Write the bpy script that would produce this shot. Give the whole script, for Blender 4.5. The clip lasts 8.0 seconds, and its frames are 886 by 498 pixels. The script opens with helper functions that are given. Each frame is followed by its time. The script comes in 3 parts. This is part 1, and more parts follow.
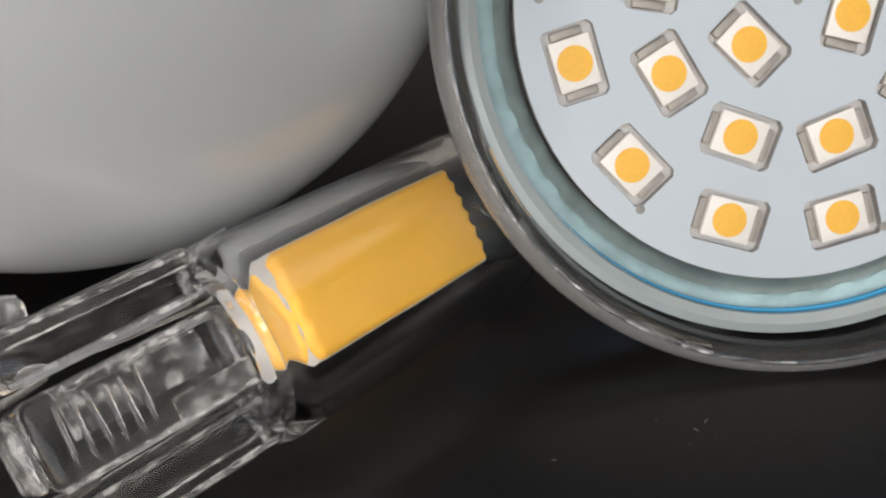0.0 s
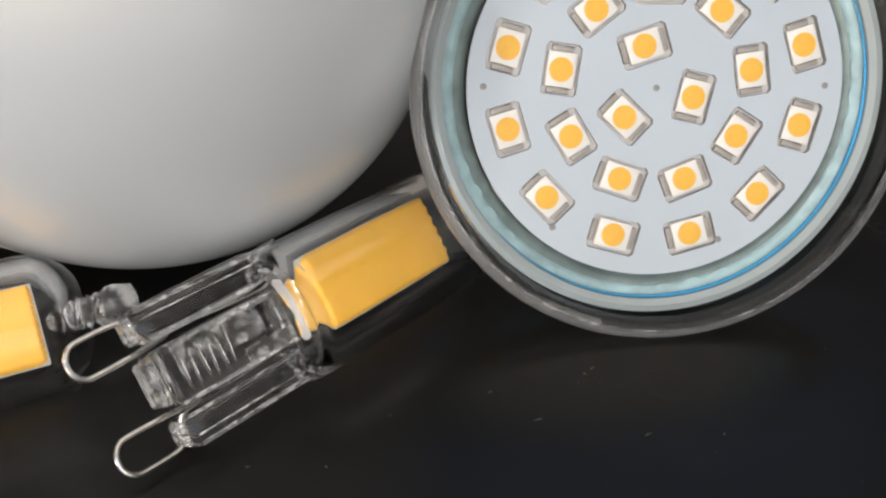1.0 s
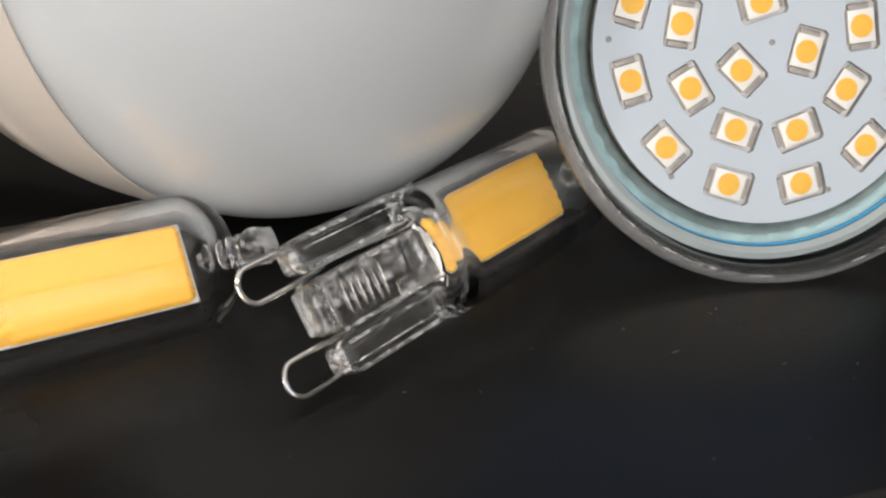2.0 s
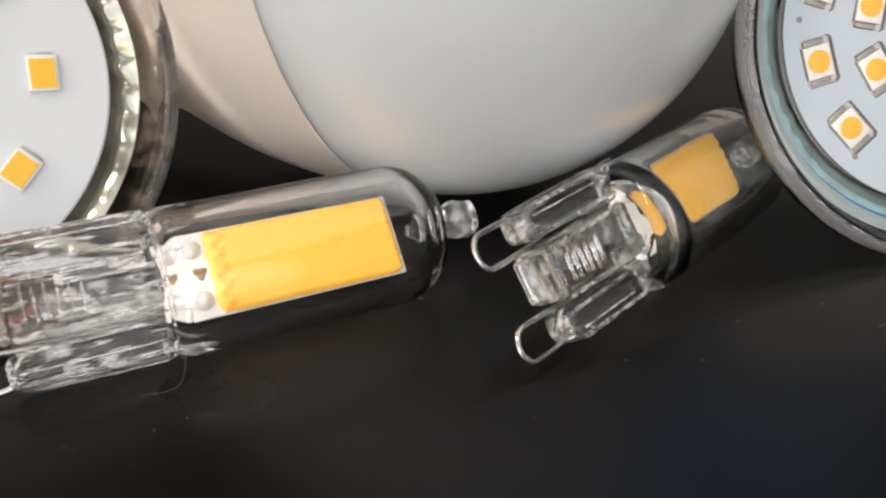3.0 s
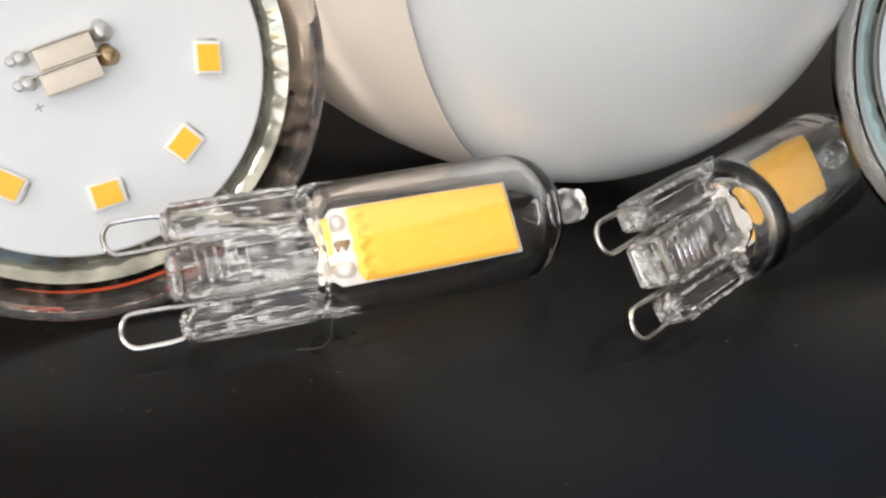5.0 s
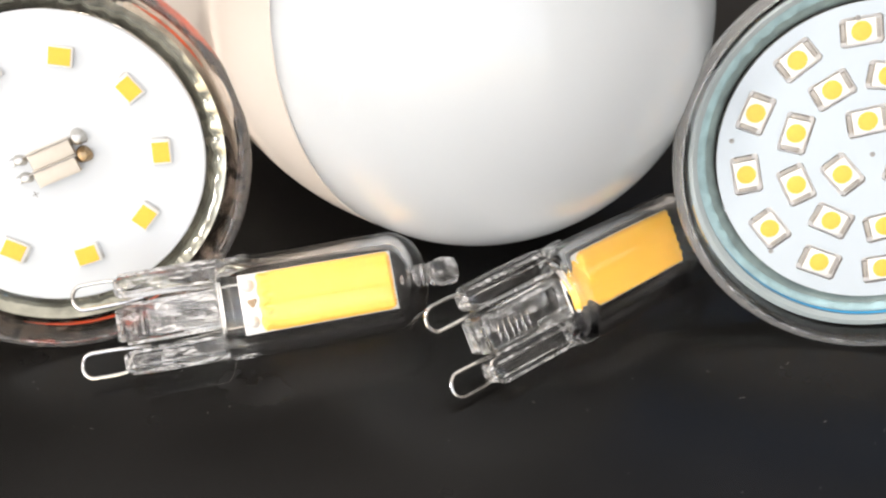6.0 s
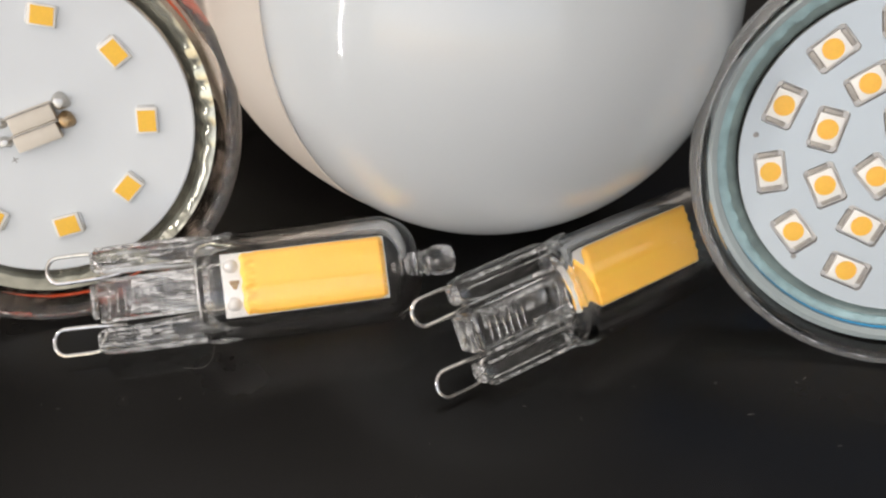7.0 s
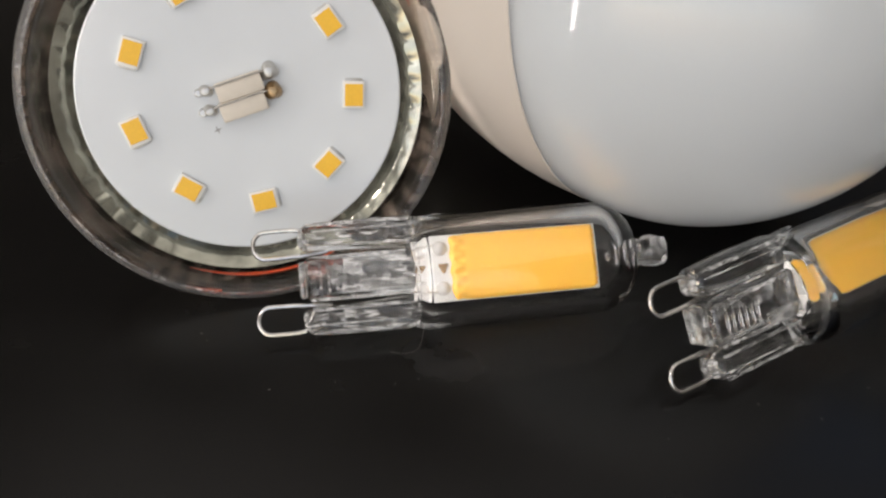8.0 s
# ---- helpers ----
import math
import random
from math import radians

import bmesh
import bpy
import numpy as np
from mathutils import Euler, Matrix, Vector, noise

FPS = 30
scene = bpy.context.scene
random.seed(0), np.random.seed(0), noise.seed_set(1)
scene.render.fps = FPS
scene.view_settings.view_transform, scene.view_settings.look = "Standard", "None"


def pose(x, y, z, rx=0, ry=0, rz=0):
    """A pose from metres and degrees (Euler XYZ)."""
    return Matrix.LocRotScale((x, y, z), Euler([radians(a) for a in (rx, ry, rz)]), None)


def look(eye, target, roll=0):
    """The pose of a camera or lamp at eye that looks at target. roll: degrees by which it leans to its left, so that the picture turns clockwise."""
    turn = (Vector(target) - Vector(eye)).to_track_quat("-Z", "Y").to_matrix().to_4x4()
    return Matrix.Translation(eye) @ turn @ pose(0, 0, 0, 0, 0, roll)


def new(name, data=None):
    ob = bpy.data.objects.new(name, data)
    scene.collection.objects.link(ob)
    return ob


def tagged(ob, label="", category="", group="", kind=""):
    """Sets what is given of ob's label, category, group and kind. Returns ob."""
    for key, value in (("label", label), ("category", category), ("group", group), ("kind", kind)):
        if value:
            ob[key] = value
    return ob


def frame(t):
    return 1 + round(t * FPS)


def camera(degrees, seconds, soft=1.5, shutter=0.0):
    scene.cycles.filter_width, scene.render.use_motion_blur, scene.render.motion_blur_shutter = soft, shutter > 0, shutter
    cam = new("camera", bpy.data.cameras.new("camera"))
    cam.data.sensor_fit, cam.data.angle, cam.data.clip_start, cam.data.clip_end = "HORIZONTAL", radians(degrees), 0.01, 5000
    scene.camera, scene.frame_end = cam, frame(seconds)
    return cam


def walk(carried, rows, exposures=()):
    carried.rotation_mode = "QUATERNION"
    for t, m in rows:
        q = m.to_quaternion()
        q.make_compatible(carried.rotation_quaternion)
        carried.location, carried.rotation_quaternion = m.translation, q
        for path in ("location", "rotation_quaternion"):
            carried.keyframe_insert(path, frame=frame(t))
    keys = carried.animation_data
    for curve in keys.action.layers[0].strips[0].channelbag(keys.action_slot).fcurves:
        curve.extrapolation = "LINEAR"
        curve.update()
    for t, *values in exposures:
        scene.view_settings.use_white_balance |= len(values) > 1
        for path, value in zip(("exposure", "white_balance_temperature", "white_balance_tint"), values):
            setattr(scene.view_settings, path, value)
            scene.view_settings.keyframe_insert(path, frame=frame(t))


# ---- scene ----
cam = camera(51.8, 8.0, soft=2.3)
PATH = [
    (0, (0.00664, 0.05334, 0.03907), (0.01030, 0.14030, -0.01016), -1.85),
    (0.2, (0.00882, 0.04781, 0.04621), (0.01159, 0.13226, -0.00727), -1.65),
    (0.3, (0.00915, 0.04152, 0.04751), (0.01182, 0.12800, -0.00264), -1.6),
    (0.5, (0.01091, 0.03227, 0.05376), (0.01269, 0.11898, 0.00399), -2.21),
    (1, (0.00585, 0.02724, 0.05445), (0.01187, 0.11401, 0.00511), -0.83),
    (1.5, (-0.00223, 0.02596, 0.05577), (0.00482, 0.11260, 0.00634), -0.29),
    (1.7, (-0.00464, 0.02387, 0.05230), (0.00302, 0.11113, 0.00407), -0.28),
    (2.8, (-0.02582, 0.02014, 0.04624), (-0.01873, 0.10882, 0.00056), -0.19),
    (3, (-0.02954, 0.02044, 0.04582), (-0.02222, 0.10914, 0.00023), 0.16),
    (3.5, (-0.03853, 0.01608, 0.04473), (-0.03089, 0.10466, -0.00103), 0.85),
    (4, (-0.04191, 0.01304, 0.04374), (-0.03550, 0.10189, -0.00169), 1.24),
    (4.2, (-0.04322, 0.01352, 0.04323), (-0.03708, 0.10252, -0.00196), 1.52),
    (5.3, (-0.03349, 0.01260, 0.06098), (-0.03153, 0.09867, 0.01010), 2.08),
    (5.5, (-0.02583, 0.00741, 0.07149), (-0.02874, 0.09172, 0.01779), 0.41),
    (6, (-0.00461, 0.00522, 0.08325), (-0.01775, 0.08502, 0.02442), -1.71),
    (6.5, (0.00830, 0.01091, 0.08167), (-0.00855, 0.08993, 0.02274), -2.11),
    (7, (-0.00009, 0.01357, 0.08006), (-0.01738, 0.09084, 0.01898), -0.98),
    (7.5, (-0.01349, 0.01018, 0.08000), (-0.02973, 0.08751, 0.01871), 0.69),
    (8, (-0.02692, 0.00919, 0.07434), (-0.04405, 0.08748, 0.01452), 1.26),
]
EXPOSURES = [(0.0, 0.0, 6560, 12.5), (1.0, 0.05, 6560, 12.5), (3.0, 0.1, 6560, 12.5), (4.2, 0.15, 6560, 12.5), (5.3, 0.46, 6560, 12.5), (5.5, 0.58, 6560, 12.5), (6.1, 0.66, 6560, 12.5), (6.5, 0.4, 6560, 12.5), (7.0, 0.0, 6560, 12.5), (7.5, -0.04, 6560, 12.5), (8.0, -0.18, 6560, 12.5)]
walk(cam, [(t, look(eye, target, roll)) for t, eye, target, roll in PATH], EXPOSURES)


# ---- light ----
world = bpy.data.worlds.new("room_sky")
scene.world = world
world.use_nodes = True
wn = world.node_tree.nodes
sky = wn.new("ShaderNodeTexSky")
sky.sky_type, sky.sun_disc = "NISHITA", False
sky.sun_elevation, sky.sun_rotation = radians(35), radians(200)
wn["Background"].inputs["Strength"].default_value = 0.15
world.node_tree.links.new(sky.outputs["Color"], wn["Background"].inputs["Color"])


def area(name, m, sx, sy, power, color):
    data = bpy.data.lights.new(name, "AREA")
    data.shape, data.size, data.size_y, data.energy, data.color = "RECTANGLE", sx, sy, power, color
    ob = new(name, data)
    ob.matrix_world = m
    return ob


# Broad soft fill added overhead; no such panel is known in the room.
area("ceiling_fill_light", pose(0.1, -0.5, 1.655), 2.5, 2.5, 18.0, (1.0, 0.95, 0.88))
# Frontal fill from behind the camera, added to even out the dome.
area("front_fill_light", look((-0.1, -1.96, 0.465), (-0.1, 0, 0.465)), 3.5, 2.23, 19.5, (1.0, 0.965, 0.915))
area("side_window_daylight", look((-1.97, -1.3, 0.42), (0, -1.3, 0.42)), 0.085, 2.0, 18.5, (1.0, 0.99, 0.97))

# Blue lamp added overhead to give the tabletop its bluish reflection.
area("assumed_roof_light", pose(0.65, 1.23, 1.69), 1.1, 0.5, 0.7, (0.3, 0.58, 1.0))
SPOT = (-1.35, -0.65, 1.60)
spot = bpy.data.lights.new("ceiling_spot_bulb", "SPOT")
spot.energy, spot.color, spot.spot_size, spot.spot_blend, spot.shadow_soft_size = 38.0, (1.0, 0.93, 0.84), radians(100), 0.5, 0.05
new("ceiling_spot_bulb", spot).matrix_world = look(SPOT, (-0.02, 0.11, 0))

# ---- materials ----


def shader(name, color, rough=0.5, metal=0.0, **more):
    mat = bpy.data.materials.new(name)
    mat.use_nodes = True
    p = mat.node_tree.nodes["Principled BSDF"]
    p.inputs["Base Color"].default_value = (*color, 1)
    p.inputs["Roughness"].default_value = rough
    p.inputs["Metallic"].default_value = metal
    for key, value in more.items():
        p.inputs[key.replace("_", " ")].default_value = value
    return mat


def grain(mat, scale, amount, bump=0.0, rough=0.0, detail=6.0, stretch=(1, 1, 1), dark=None, dist=0.0002):
    """Adds noise in object space: colour change, bump and roughness change."""
    nt = mat.node_tree
    p = nt.nodes["Principled BSDF"]
    co = nt.nodes.new("ShaderNodeTexCoord")
    mp = nt.nodes.new("ShaderNodeMapping")
    mp.inputs["Scale"].default_value = stretch
    tex = nt.nodes.new("ShaderNodeTexNoise")
    tex.inputs["Scale"].default_value, tex.inputs["Detail"].default_value = scale, detail
    nt.links.new(co.outputs["Object"], mp.inputs["Vector"])
    nt.links.new(mp.outputs["Vector"], tex.inputs["Vector"])
    base = tuple(p.inputs["Base Color"].default_value)
    if amount:
        ramp = nt.nodes.new("ShaderNodeValToRGB")
        low = dark or tuple(c * (1 - amount) for c in base[:3])
        ramp.color_ramp.elements[0].position, ramp.color_ramp.elements[1].position = 0.3, 0.7
        ramp.color_ramp.elements[0].color = (*low[:3], 1)
        ramp.color_ramp.elements[1].color = base
        nt.links.new(tex.outputs["Fac"], ramp.inputs["Fac"])
        nt.links.new(ramp.outputs["Color"], p.inputs["Base Color"])
    if rough:
        rr = nt.nodes.new("ShaderNodeMapRange")
        r0 = p.inputs["Roughness"].default_value
        rr.inputs["To Min"].default_value, rr.inputs["To Max"].default_value = max(0.0, r0 - rough), r0 + rough
        nt.links.new(tex.outputs["Fac"], rr.inputs["Value"])
        nt.links.new(rr.outputs["Result"], p.inputs["Roughness"])
    if bump:
        b = nt.nodes.new("ShaderNodeBump")
        b.inputs["Strength"].default_value, b.inputs["Distance"].default_value = bump, dist
        nt.links.new(tex.outputs["Fac"], b.inputs["Height"])
        nt.links.new(b.outputs["Normal"], p.inputs["Normal"])
    return mat


def glass(name, color=(1, 1, 1), rough=0.0, ior=1.48, bump=0.0, scale=400):
    mat = shader(name, color, rough, 0.0, Transmission_Weight=1.0, IOR=ior)
    if bump:
        grain(mat, scale, 0.0, bump=bump, detail=2.0)
    return mat


TABLE = grain(shader("black_lacquer", (0.0062, 0.0057, 0.0053), 0.26, Specular_IOR_Level=0.26), 60, 0.35, bump=0.02, rough=0.05)
OPAL = grain(shader("opal_plastic", (0.60, 0.63, 0.645), 0.3, Specular_IOR_Level=0.2, Coat_Weight=0.7, Coat_Roughness=0.03, Subsurface_Weight=1.0, Subsurface_Radius=(1, 1, 1), Subsurface_Scale=0.01), 45, 0.02, bump=0.006, rough=0.03)
CREAM = grain(shader("cream_plastic", (0.62, 0.56, 0.495), 0.42, Coat_Weight=0.12, Coat_Roughness=0.2), 60, 0.03, bump=0.01, rough=0.04)
CUP_GLASS = glass("rim_glass", (0.93, 0.97, 0.97), 0.0, 1.5, 0.05, 250)
# Brown tint here stands in for brown surroundings mirrored in the rim.
BROWN_SHEEN_GLASS = glass("brown_sheen_rim_glass", (0.83, 0.78, 0.71), 0.0, 1.5, 0.06, 250)
CAP_GLASS = glass("capsule_glass", (1, 1, 1), 0.0, 1.46)
BASE_GLASS = glass("moulded_glass", (0.98, 0.98, 0.98), 0.015, 1.47)
grain(BASE_GLASS, 1300, 0.0, bump=0.6, detail=3.0, stretch=(0.2, 1, 1), dist=0.0002)
CLEAN_GLASS = glass("smooth_moulded_glass", (0.98, 0.98, 0.98), 0.01, 1.47)
grain(CLEAN_GLASS, 500, 0.0, bump=0.12, detail=2.0, stretch=(0.3, 1, 1), dist=0.0002)


def frosted(mat, amount, color=(0.85, 0.85, 0.84), streaks=None, low=0.5, high=0.75):
    """Mixes white scatter into a glass, for ground or moulded surfaces; streaks: noise scale and stretch that break it up."""
    nt = mat.node_tree
    out = nt.nodes["Material Output"]
    mix, diff = nt.nodes.new("ShaderNodeMixShader"), nt.nodes.new("ShaderNodeBsdfDiffuse")
    diff.inputs["Color"].default_value = (*color, 1)
    mix.inputs["Fac"].default_value = amount
    if streaks:
        scale, stretch = streaks
        co, mp, tex, rr = (nt.nodes.new(k) for k in ("ShaderNodeTexCoord", "ShaderNodeMapping", "ShaderNodeTexNoise", "ShaderNodeMapRange"))
        mp.inputs["Scale"].default_value = stretch
        tex.inputs["Scale"].default_value, tex.inputs["Detail"].default_value = scale, 5.0
        rr.inputs["From Min"].default_value, rr.inputs["From Max"].default_value = low, high
        rr.inputs["To Min"].default_value, rr.inputs["To Max"].default_value = 0.004, amount
        nt.links.new(co.outputs["Object"], mp.inputs["Vector"])
        nt.links.new(mp.outputs["Vector"], tex.inputs["Vector"])
        nt.links.new(tex.outputs["Fac"], rr.inputs["Value"])
        nt.links.new(rr.outputs["Result"], mix.inputs["Fac"])
    nt.links.new(nt.nodes["Principled BSDF"].outputs["BSDF"], mix.inputs[1])
    nt.links.new(diff.outputs["BSDF"], mix.inputs[2])
    nt.links.new(mix.outputs["Shader"], out.inputs["Surface"])
    return mat


frosted(BASE_GLASS, 0.6, streaks=(2600, (0.16, 1, 1)), low=0.56, high=0.68)
frosted(CLEAN_GLASS, 0.05, streaks=(2500, (0.2, 1, 1)))
# White flecks mixed in imitate the sparkle of a clear tip.
TIP_GLASS = frosted(glass("drawn_glass", (1, 1, 1), 0.0, 1.5, 1.0, 900), 0.25, streaks=(700, (1, 1, 1)), low=0.55, high=0.65)
EDGE_GLASS = frosted(glass("pressed_glass_edge", (0.97, 0.97, 0.97), 0.08, 1.48, 0.4, 2500), 0.7, streaks=(2600, (0.3, 1, 1)))
RIM_EDGE = frosted(glass("frosted_rim_edge", (0.95, 0.97, 0.97), 0.1, 1.5, 0.3, 3000), 0.22)
WHITE_RIDGE = frosted(glass("white_ground_glass", (0.97, 0.97, 0.97), 0.15, 1.5, 0.4, 900), 0.6, streaks=(1300, (0.4, 1, 1)))
GROUND_GLASS = frosted(glass("ground_glass_edge", (0.95, 0.97, 0.97), 0.12, 1.5, 0.5, 900), 0.42, streaks=(900, (1, 1, 1)))
# Brown streaks put the reflected surroundings into the glass colour.
frosted(BROWN_SHEEN_GLASS, 0.3, (0.42, 0.32, 0.26), streaks=(420, (1, 1, 0.25)))
SMOKE_EDGE = frosted(glass("smoky_ground_edge", (0.8, 0.78, 0.74), 0.1, 1.5, 0.3, 3000), 0.12)
CLEAR = [CUP_GLASS, BROWN_SHEEN_GLASS, CAP_GLASS, BASE_GLASS, CLEAN_GLASS, TIP_GLASS, EDGE_GLASS, RIM_EDGE, WHITE_RIDGE, GROUND_GLASS, SMOKE_EDGE]
COVER = grain(shader("pale_blue_cover", (0.475, 0.54, 0.595), 0.35, Coat_Weight=0.15, Coat_Roughness=0.1), 120, 0.04, bump=0.01)
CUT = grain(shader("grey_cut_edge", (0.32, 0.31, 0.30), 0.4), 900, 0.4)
BOARD = grain(shader("white_board", (0.65, 0.68, 0.70), 0.33, Coat_Weight=0.2, Coat_Roughness=0.08), 90, 0.04, bump=0.01)
LED_WHITE = grain(shader("led_housing", (0.82, 0.80, 0.76), 0.35), 1500, 0.06)
PHOSPHOR = grain(shader("led_phosphor", (0.93, 0.49, 0.055), 0.4, Subsurface_Weight=0.2, Subsurface_Scale=0.0005), 2500, 0.08)
PHOSPHOR_LEMON = grain(shader("yellow_phosphor", (0.93, 0.53, 0.03), 0.35), 2500, 0.08)
COB = grain(shader("cob_phosphor", (1.0, 0.545, 0.075), 0.42, Specular_IOR_Level=0.3, Subsurface_Weight=0.2, Subsurface_Scale=0.0006), 300, 0.04, bump=0.03)
CERAMIC = grain(shader("white_ceramic", (0.78, 0.77, 0.75), 0.4), 900, 0.08)
CERAMIC_GLOSS = grain(shader("tinned_pad", (0.74, 0.72, 0.69), 0.15, 0.35), 900, 0.15)
SOLDER = grain(shader("solder", (0.62, 0.61, 0.58), 0.3, 0.75), 900, 0.25, bump=0.2)
FLUX = grain(shader("flux_stained_solder", (0.48, 0.33, 0.18), 0.25, 0.8), 900, 0.4, bump=0.2)
WIRE = grain(shader("nickel_wire", (0.72, 0.70, 0.67), 0.2, 1.0), 1500, 0.2, bump=0.05)
RESISTOR = grain(shader("beige_ceramic", (0.70, 0.64, 0.55), 0.5), 700, 0.08)
TEAL = grain(shader("dichroic_coating", (0.40, 0.59, 0.62), 0.3, 0.0, Coat_Weight=0.4), 420, 0.3, dark=(0.27, 0.39, 0.41), bump=0.1)
MOSS = grain(shader("grey_green_coating", (0.27, 0.35, 0.34), 0.35, 0.1, Coat_Weight=0.4), 420, 0.35, dark=(0.17, 0.22, 0.22), bump=0.15)
BLUE_EDGE = shader("blue_dichroic_edge", (0.05, 0.34, 0.62), 0.2, 0.4)
PAD = grain(shader("dull_solder", (0.50, 0.47, 0.43), 0.5, 0.4), 900, 0.35)
SILVER = grain(shader("silvered_coating", (0.50, 0.50, 0.42), 0.16, 0.75), 240, 0.6, bump=0.45)
BEZEL = grain(shader("satin_grey_ring", (0.33, 0.38, 0.385), 0.35, Coat_Weight=0.3), 200, 0.1)
BEAD = grain(shader("orange_bead", (0.75, 0.10, 0.03), 0.35), 500, 0.3)
BRASS = grain(shader("nickel_cap", (0.7, 0.69, 0.66), 0.25, 1.0), 300, 0.15)
DUST = shader("dust", (0.15, 0.145, 0.135), 0.9)
BROWN = grain(shader("dark_wood_floor", (0.10, 0.055, 0.032), 0.5), 6, 0.5, bump=0.05, stretch=(1, 9, 1))
PLASTER = grain(shader("wall_paint", (0.40, 0.385, 0.365), 0.9), 40, 0.06, bump=0.05)
WHITE = grain(shader("ceiling_paint", (0.45, 0.44, 0.43), 0.9), 40, 0.04, bump=0.05)

# ---- mesh helpers ----
MM = 0.001


def mesh_of(bm, name, smooth=True, angle=35):
    bmesh.ops.recalc_face_normals(bm, faces=bm.faces)
    me = bpy.data.meshes.new(name)
    if smooth:
        for face in bm.faces:
            face.smooth = True
        for edge in bm.edges:
            if len(edge.link_faces) == 2 and edge.calc_face_angle(0) > radians(angle):
                edge.smooth = False
    bm.to_mesh(me)
    bm.free()
    return me


def part(name, bm, material, parent, label="", m=None, smooth=True, angle=35):
    """One mesh object under a thing or a part; bm may also be a shared mesh."""
    me = bm if isinstance(bm, bpy.types.Mesh) else mesh_of(bm, name, smooth, angle)
    mats = material if isinstance(material, (list, tuple)) else [material]
    if not me.materials:
        for mat in mats:
            me.materials.append(mat)
    ob = new(name, me)
    ob.parent = parent
    if m is not None:
        ob.matrix_basis = m
    if label:
        ob["label"] = label
    if mats[0] in CLEAR:
        ob.visible_shadow = False
    return ob


def thing(name, m, label, category, group="", kind=""):
    ob = new(name)
    ob.empty_display_size = 0.01
    ob.matrix_basis = m
    return tagged(ob, label, category, group, kind)


def revolve(profile, segs=96, ripple=None, closed=False):
    """Turns (radius, height) pairs in mm about z. ripple(i, angle) scales the radius of ring i."""
    bm = bmesh.new()
    rings = []
    for i, (r, z) in enumerate(profile):
        if r < 1e-6:
            rings.append([bm.verts.new((0, 0, z * MM))])
            continue
        ring = []
        for s in range(segs):
            a = 2 * math.pi * s / segs
            k = r * (ripple(i, a) if ripple else 1) * MM
            ring.append(bm.verts.new((k * math.cos(a), k * math.sin(a), z * MM)))
        rings.append(ring)
    pairs = list(zip(rings, rings[1:])) + ([(rings[-1], rings[0])] if closed else [])
    for a, b in pairs:
        for s in range(segs):
            t = (s + 1) % segs
            if len(a) == 1 and len(b) == 1:
                continue
            if len(a) == 1:
                bm.faces.new((a[0], b[s], b[t]))
            elif len(b) == 1:
                bm.faces.new((a[s], a[t], b[0]))
            else:
                bm.faces.new((a[s], a[t], b[t], b[s]))
    return bm


def box(sx, sy, sz, bevel=0.0, segs=2, at=(0, 0, 0), into=None):
    """A box of the given size in mm, its edges rounded."""
    bm = bmesh.new()
    bmesh.ops.create_cube(bm, size=1)
    bmesh.ops.scale(bm, vec=(sx * MM, sy * MM, sz * MM), verts=bm.verts)
    if bevel:
        bmesh.ops.bevel(bm, geom=bm.edges[:], offset=bevel * MM, segments=segs, affect="EDGES", profile=0.5)
    bmesh.ops.translate(bm, vec=[c * MM for c in at], verts=bm.verts)
    if into is not None:
        me = bpy.data.meshes.new("joined")
        bm.to_mesh(me)
        bm.free()
        into.from_mesh(me)
        bpy.data.meshes.remove(me)
        return into
    return bm


def tube(points, radius, segs=10, closed=False):
    """A round wire along points, in mm."""
    bm = bmesh.new()
    pts = [Vector(p) for p in points]
    n = len(pts)
    rings = []
    up = None
    for i, p in enumerate(pts):
        a = pts[(i - 1) % n] if (closed or i) else p
        b = pts[(i + 1) % n] if (closed or i < n - 1) else p
        d = (b - a).normalized()
        if up is None:
            up = d.orthogonal().normalized()
        up = (up - d * up.dot(d)).normalized()
        side = d.cross(up)
        rings.append([bm.verts.new((p + radius * (math.cos(t) * up + math.sin(t) * side)) * MM) for t in (2 * math.pi * s / segs for s in range(segs))])
    for a, b in list(zip(rings, rings[1:])) + ([(rings[-1], rings[0])] if closed else []):
        for s in range(segs):
            t = (s + 1) % segs
            bm.faces.new((a[s], a[t], b[t], b[s]))
    if not closed:
        bm.faces.new(rings[0][::-1])
        bm.faces.new(rings[-1])
    return bm


def smooth_path(points, steps=5, closed=False):
    """Catmull-Rom through points."""
    pts = [Vector(p) for p in points]
    n = len(pts)
    out = []
    for i in range(n if closed else n - 1):
        p0, p1, p2, p3 = (pts[(i + k) % n] if closed else pts[min(max(i + k, 0), n - 1)] for k in (-1, 0, 1, 2))
        for s in range(steps):
            t = s / steps
            out.append(0.5 * ((2 * p1) + (p2 - p0) * t + (2 * p0 - 5 * p1 + 4 * p2 - p3) * t * t + (3 * p1 - p0 - 3 * p2 + p3) * t ** 3))
    if not closed:
        out.append(pts[-1])
    return out


def frame_of(origin, x_axis=None, y_axis=None, z_axis=None):
    """A pose at origin (mm) from two axes; the first given is kept exactly."""
    if z_axis is not None:
        z = Vector(z_axis).normalized()
        x = (Vector(x_axis) - z * Vector(x_axis).dot(z)).normalized()
        y = z.cross(x)
    else:
        x = Vector(x_axis).normalized()
        y = (Vector(y_axis) - x * Vector(y_axis).dot(x)).normalized()
        z = x.cross(y)
    m = Matrix((x, y, z)).transposed().to_4x4()
    m.translation = Vector(origin) * MM
    return m


# ---- the room and the table ----
TOP = -0.85 * MM
TURN_TABLE = 10.8


